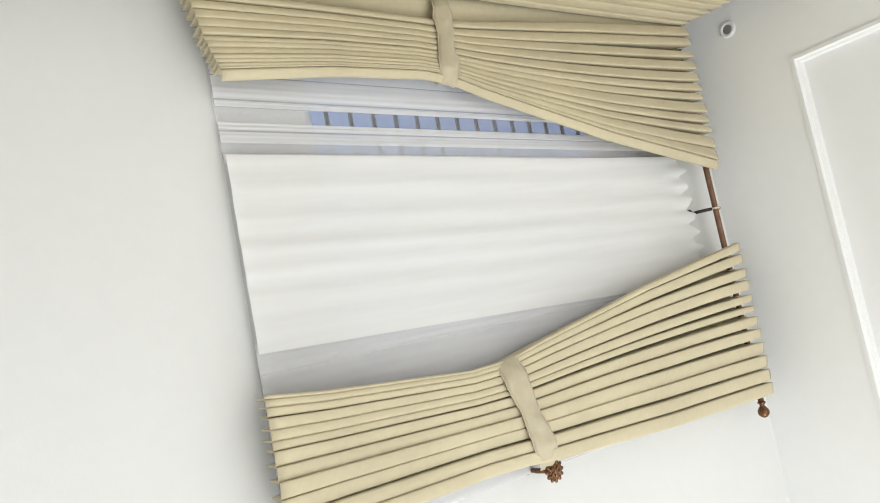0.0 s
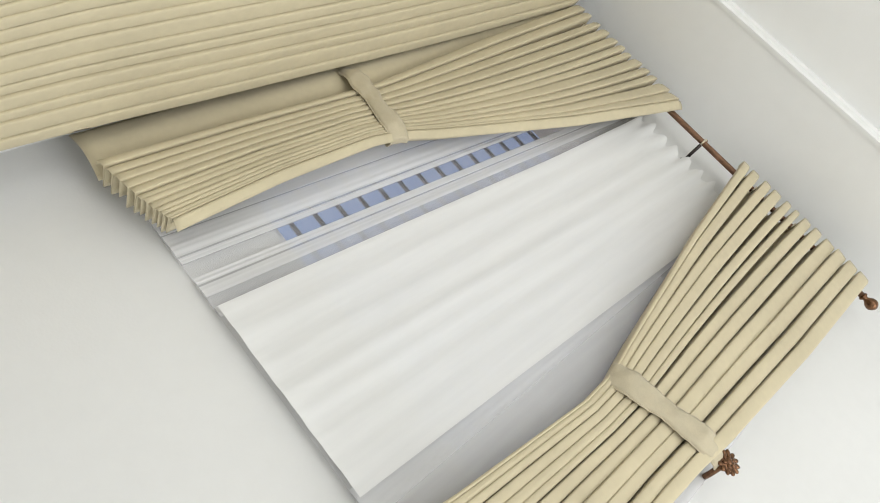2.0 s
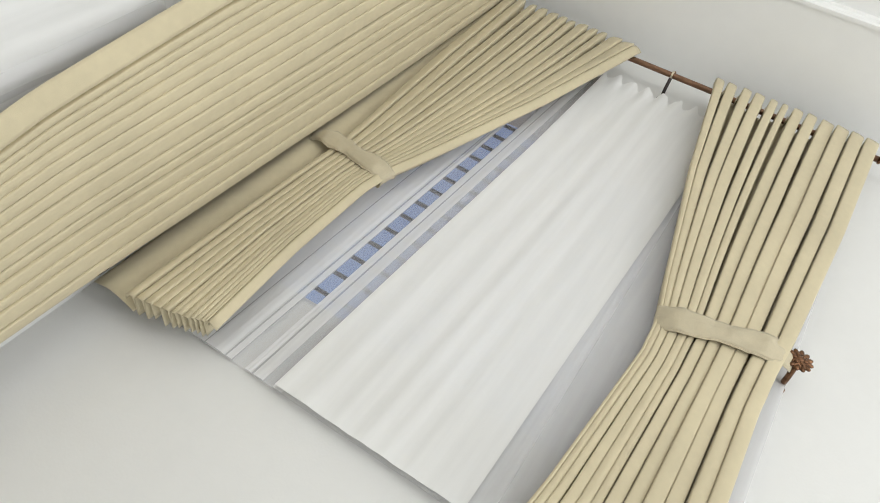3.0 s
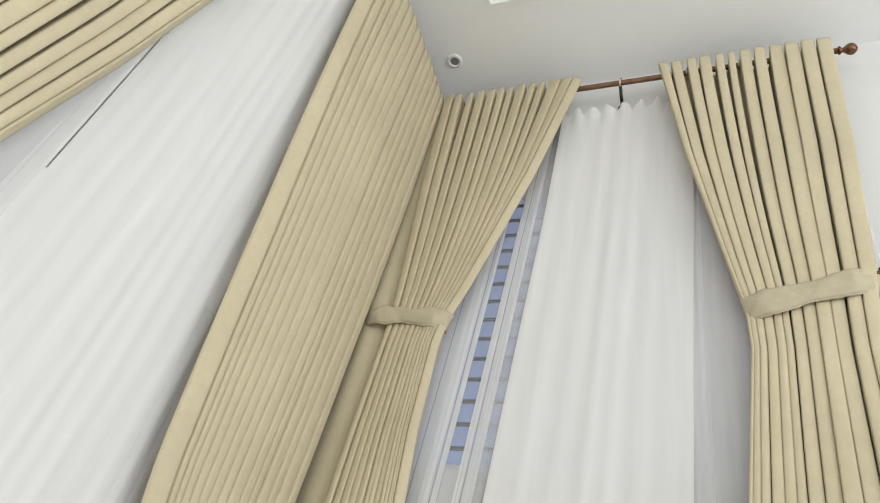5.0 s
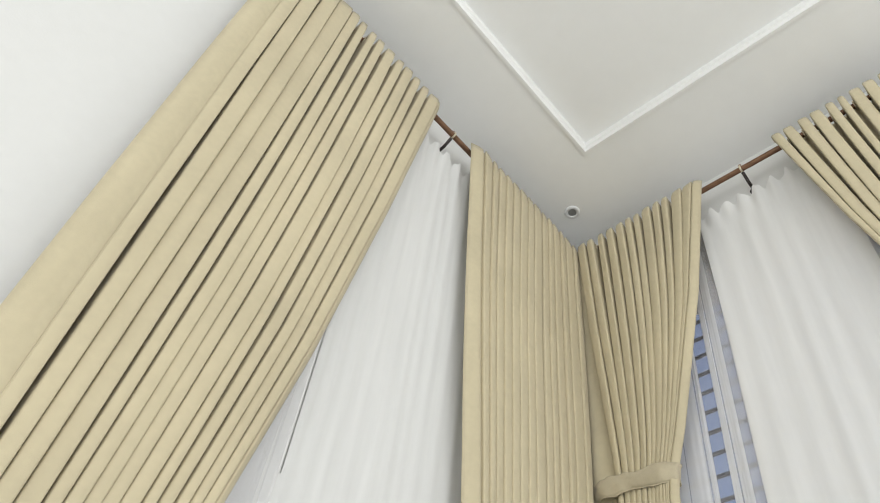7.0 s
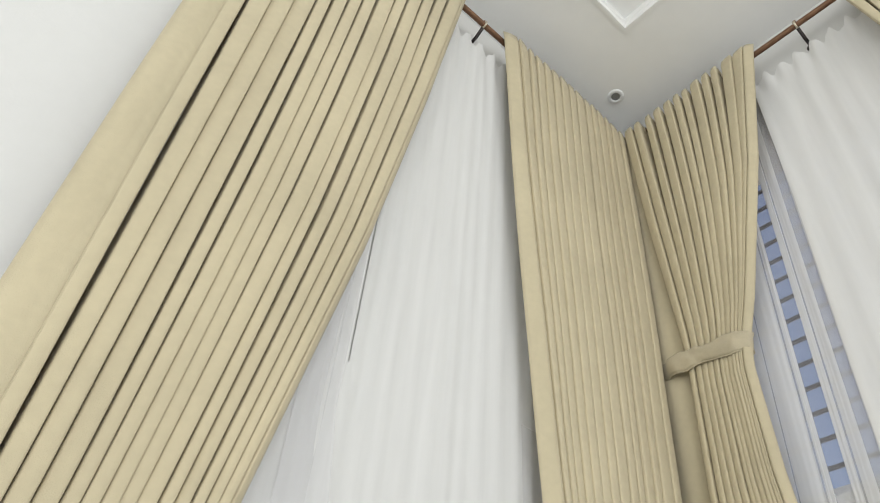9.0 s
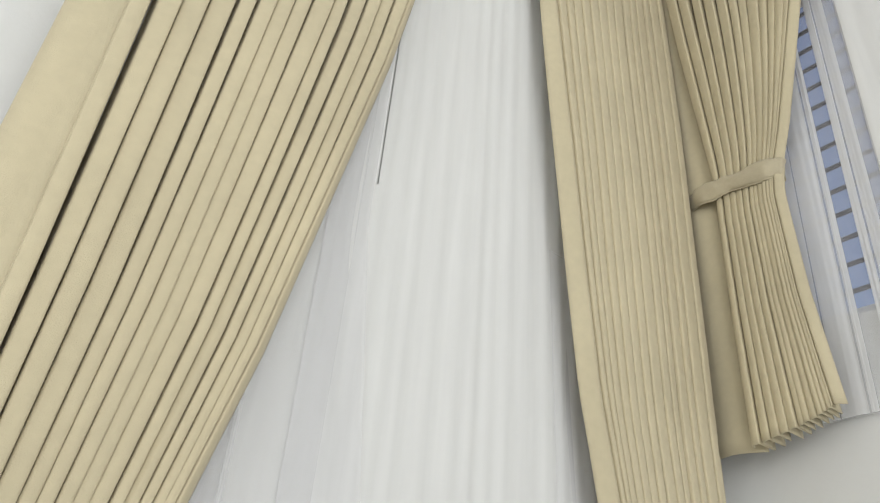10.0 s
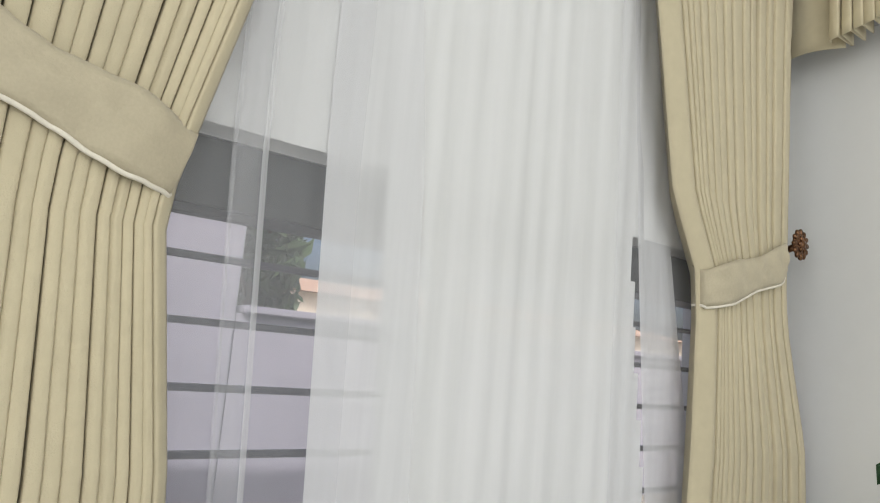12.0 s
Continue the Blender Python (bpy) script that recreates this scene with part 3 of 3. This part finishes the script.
# ---------------------------------------------------------------- sheer curtains
def sheer(mp, layers, top, bottom, seed, label, cut=None):
    """layers: (name, material, depth, folds, edge keys (z, s0, s1))."""
    e = empty("sheer_curtain", mp(layers[0][4][0][1], 0.03, bottom))
    for name, mat, depth, folds, keys, lab in layers:
        rng = random.Random(seed)
        seed += 1
        ph = [rng.uniform(0, 6.28) for _ in range(6)]
        zt, zb = keys[0][0], keys[-1][0]
        nu = int(abs(keys[0][2] - keys[0][1]) / (0.0035 if name == "lining" else 0.007)) + 8
        grid = []
        levels = [zt + (zb - zt) * r / 40 for r in range(41)]
        if cut and name == "lining":
            levels = list(np.linspace(zt, cut[0], 31)) + list(np.linspace(cut[0], zb, 13))[1:]
        for r, z in enumerate(levels):
            s0, s1 = lerp(keys, z, 1), lerp(keys, z, 2)
            row = []
            for u in np.linspace(0, 1, nu):
                q = u * folds * 6.2832 + 0.9 * math.sin(u * folds * 1.3 + ph[0])
                d = depth + 0.0013 * math.sin(q) + 0.0010 * math.sin(0.37 * q + ph[1] + 0.5 * z) + 0.0018 * noise.noise(Vector((u * 7, z * 0.8, seed)))
                tab = math.sin((s0 + (s1 - s0) * u) * 6.2832 / 0.071)
                head = max(0.0, 1 - r / 2.5) if zt > 3 else 0.0
                zz = z + head * (0.020 * tab + 0.008 * math.sin(q * 2.3) - 0.006)
                d += head * 0.006 * tab
                row.append(mp(s0 + (s1 - s0) * u + 0.0008 * math.cos(q), d, zz))
            grid.append(row)
        bm = sheet(grid)
        if cut and name == "lining":
            zt, zb, st, sb = cut[4]
            gone = []
            for f in bm.faces:
                c = f.calc_center_median()
                along = abs(c.y) if mp is on_west else c.x
                lean = (cut[0] - c.z) * cut[3]
                if zb < c.z < zt and sb < along < st:
                    gone.append(f)
                elif c.z < cut[0] and not cut[1] - lean < along < cut[2] - 0.4 * lean:
                    gone.append(f)
            bmesh.ops.delete(bm, geom=gone, context="FACES")
        hold(part(name, bm, mat, label=lab, smooth=True), e)
    return tagged(e, label, "sheer curtain", group="sheer curtains")


def strip(lo, hi):
    """Edges of a fold of the north sheer, which leans to the window's middle as it rises."""
    return [(3.92, lo + 0.056, hi + 0.056), (2.5, lo, hi), (1.86, lo - 0.024, hi - 0.024)]


sheer(on_north, [
    ("lining", LINING, 0.046, 7, [(3.925, 0.735, 1.30), (3.2, 0.722, 1.285), (2.5, 0.692, 1.265), (1.86, 0.668, 1.25)], "white gathered lining"),
    ("veil", VOILE3, 0.016, 9, [(3.92, 0.12, 1.84), (1.86, 0.12, 1.82)], "thin white veil"),
    ("fold", VOILE2, 0.024, 3, strip(0.06, 0.4375), "folded veil"),
    ("fold", VOILE2, 0.026, 0.8, strip(0.4415, 0.514), "folded veil"),
    ("fold", VOILE2, 0.024, 0.4, strip(0.5185, 0.539), "folded veil"),
    ("fold", VOILE2, 0.024, 0.4, strip(0.586, 0.611), "folded veil"),
    ("fold", VOILE2, 0.026, 0.6, strip(0.6150, 0.652), "folded veil"),
    ("crease", VOILE3, 0.026, 0.4, strip(0.650, 0.684), "doubled crease"),
    ("fold", VOILE4, 0.020, 0.7, strip(0.415, 0.538), "doubled veil"),
    ("fold", VOILE4, 0.020, 0.7, strip(0.588, 0.700), "doubled veil"),
    ("fold", VOILE2, 0.024, 0.4, strip(0.682, 0.715), "folded veil"),
    ("fold", VOILE4, 0.033, 1.2, [(3.92, 1.30, 1.84), (1.86, 1.31, 1.82)], "doubled veil"),
    ("fold", VOILE2, 0.024, 1.2, [(3.92, 1.24, 1.84), (1.86, 1.22, 1.82)], "folded veil"),
    ("fold", VOILE2, 0.028, 0.8, [(3.92, 1.25, 1.320), (1.86, 1.245, 1.3275)], "folded veil"),
    ("fold", VOILE2, 0.028, 3, [(3.92, 1.3225, 1.84), (1.86, 1.330, 1.82)], "folded veil"),
], 3.925, 1.86, 21, "white sheer curtain hanging over the high window")
sheer(on_west, [
    # Above the window head its sides are added white backing that brightens the sheer.
    ("lining", LINING, 0.058, 26, [(3.925, 0.44, 1.96), (2.7, 0.43, 1.96), (1.24, 0.42, 1.96), (0.05, 0.42, 1.96)], "white gathered lining with added upper backing that brightens the veil"),
    ("fold", VOILE2, 0.063, 2, [(3.92, 1.345, 1.47), (2.4, 1.345, 1.45), (2.0, 1.345, 1.443), (1.25, 1.25, 1.431), (0.7, 1.22, 1.405), (0.05, 1.20, 1.372)], "folded veil"),
    ("veil", VOILE, 0.066, 5, [(3.92, 1.37, 2.0), (1.2, 1.37, 2.0), (0.05, 1.33, 2.0)], "thin white veil"),
    ("fold", VOILE2, 0.056, 1.5, [(2.2, 0.62, 0.755), (1.26, 0.555, 0.672), (1.0, 0.500, 0.643), (0.64, 0.418, 0.600), (0.05, 0.33, 0.53)], "folded veil"),
    ("veil", VOILE, 0.066, 2, [(2.2, 0.34, 0.775), (1.26, 0.34, 0.75), (0.05, 0.34, 0.72)], "thin white veil"),
    ("crease", VOILE3, 0.072, 0.5, [(3.8, 1.57, 1.62), (1.2, 1.530, 1.579), (0.7, 1.504, 1.548), (0.05, 1.470, 1.512)], "doubled crease"),
    ("crease", VOILE4, 0.075, 0.5, [(3.8, 1.57, 1.582), (1.2, 1.527, 1.538), (0.7, 1.500, 1.511), (0.05, 1.466, 1.476)], "doubled crease"),
    ("crease", VOILE3, 0.075, 0.5, [(3.8, 1.61, 1.622), (1.2, 1.573, 1.582), (0.7, 1.544, 1.552), (0.05, 1.508, 1.515)], "doubled crease"),
], 3.925, 0.05, 31, "white sheer curtain hanging over the low window", (1.206, 0.690, 1.318, 0.14, (2.9, 2.10, 1.3373, 1.3330)))


# ---------------------------------------------------------------- plant in the corner
def plant(x, y):
    rng = random.Random(4)
    e = empty("potted_plant", (x, y, 0))
    hold(part("pot", lathe([(0.09, 0.0), (0.13, 0.02), (0.16, 0.28), (0.17, 0.30), (0.155, 0.305), (0.14, 0.27), (0.05, 0.265)], 28, Matrix.Translation((x, y, 0))), POT, label="pale round clay pot", smooth=True), e)
    for k in range(9):
        a = 2 * math.pi * k / 9 + rng.uniform(-0.2, 0.2)
        reach, top = rng.uniform(0.10, 0.18), rng.uniform(0.66, 0.86)
        hold(part("stalk", tube([(x + 0.02 * math.cos(a), y + 0.02 * math.sin(a), 0.26), (x + reach * 0.5 * math.cos(a), y + reach * 0.5 * math.sin(a), 0.45), (x + reach * math.cos(a), y + reach * math.sin(a), top - 0.08)], 0.006, 8), PLANT, smooth=True), e)
        grid = []
        for i in range(11):
            u = i / 10
            w = 0.055 * math.sin(math.pi * min(1, u * 0.9 + 0.06)) ** 0.8
            q = reach + 0.12 * u
            z = top - 0.08 + 0.13 * u - 0.10 * u * u
            cx, cy = x + q * math.cos(a), y + q * math.sin(a)
            grid.append([(cx - w * v * math.sin(a), cy + w * v * math.cos(a), z - 0.02 * (1 - abs(v)) + 0.015 * abs(v)) for v in (-1, -0.5, 0, 0.5, 1)])
        hold(thick(part("leaf", sheet(grid), PLANT, smooth=True), 0.0015), e)
    return tagged(e, "dark green broad-leaved plant in a pot on the floor", "plant")


plant(0.675, -0.26)
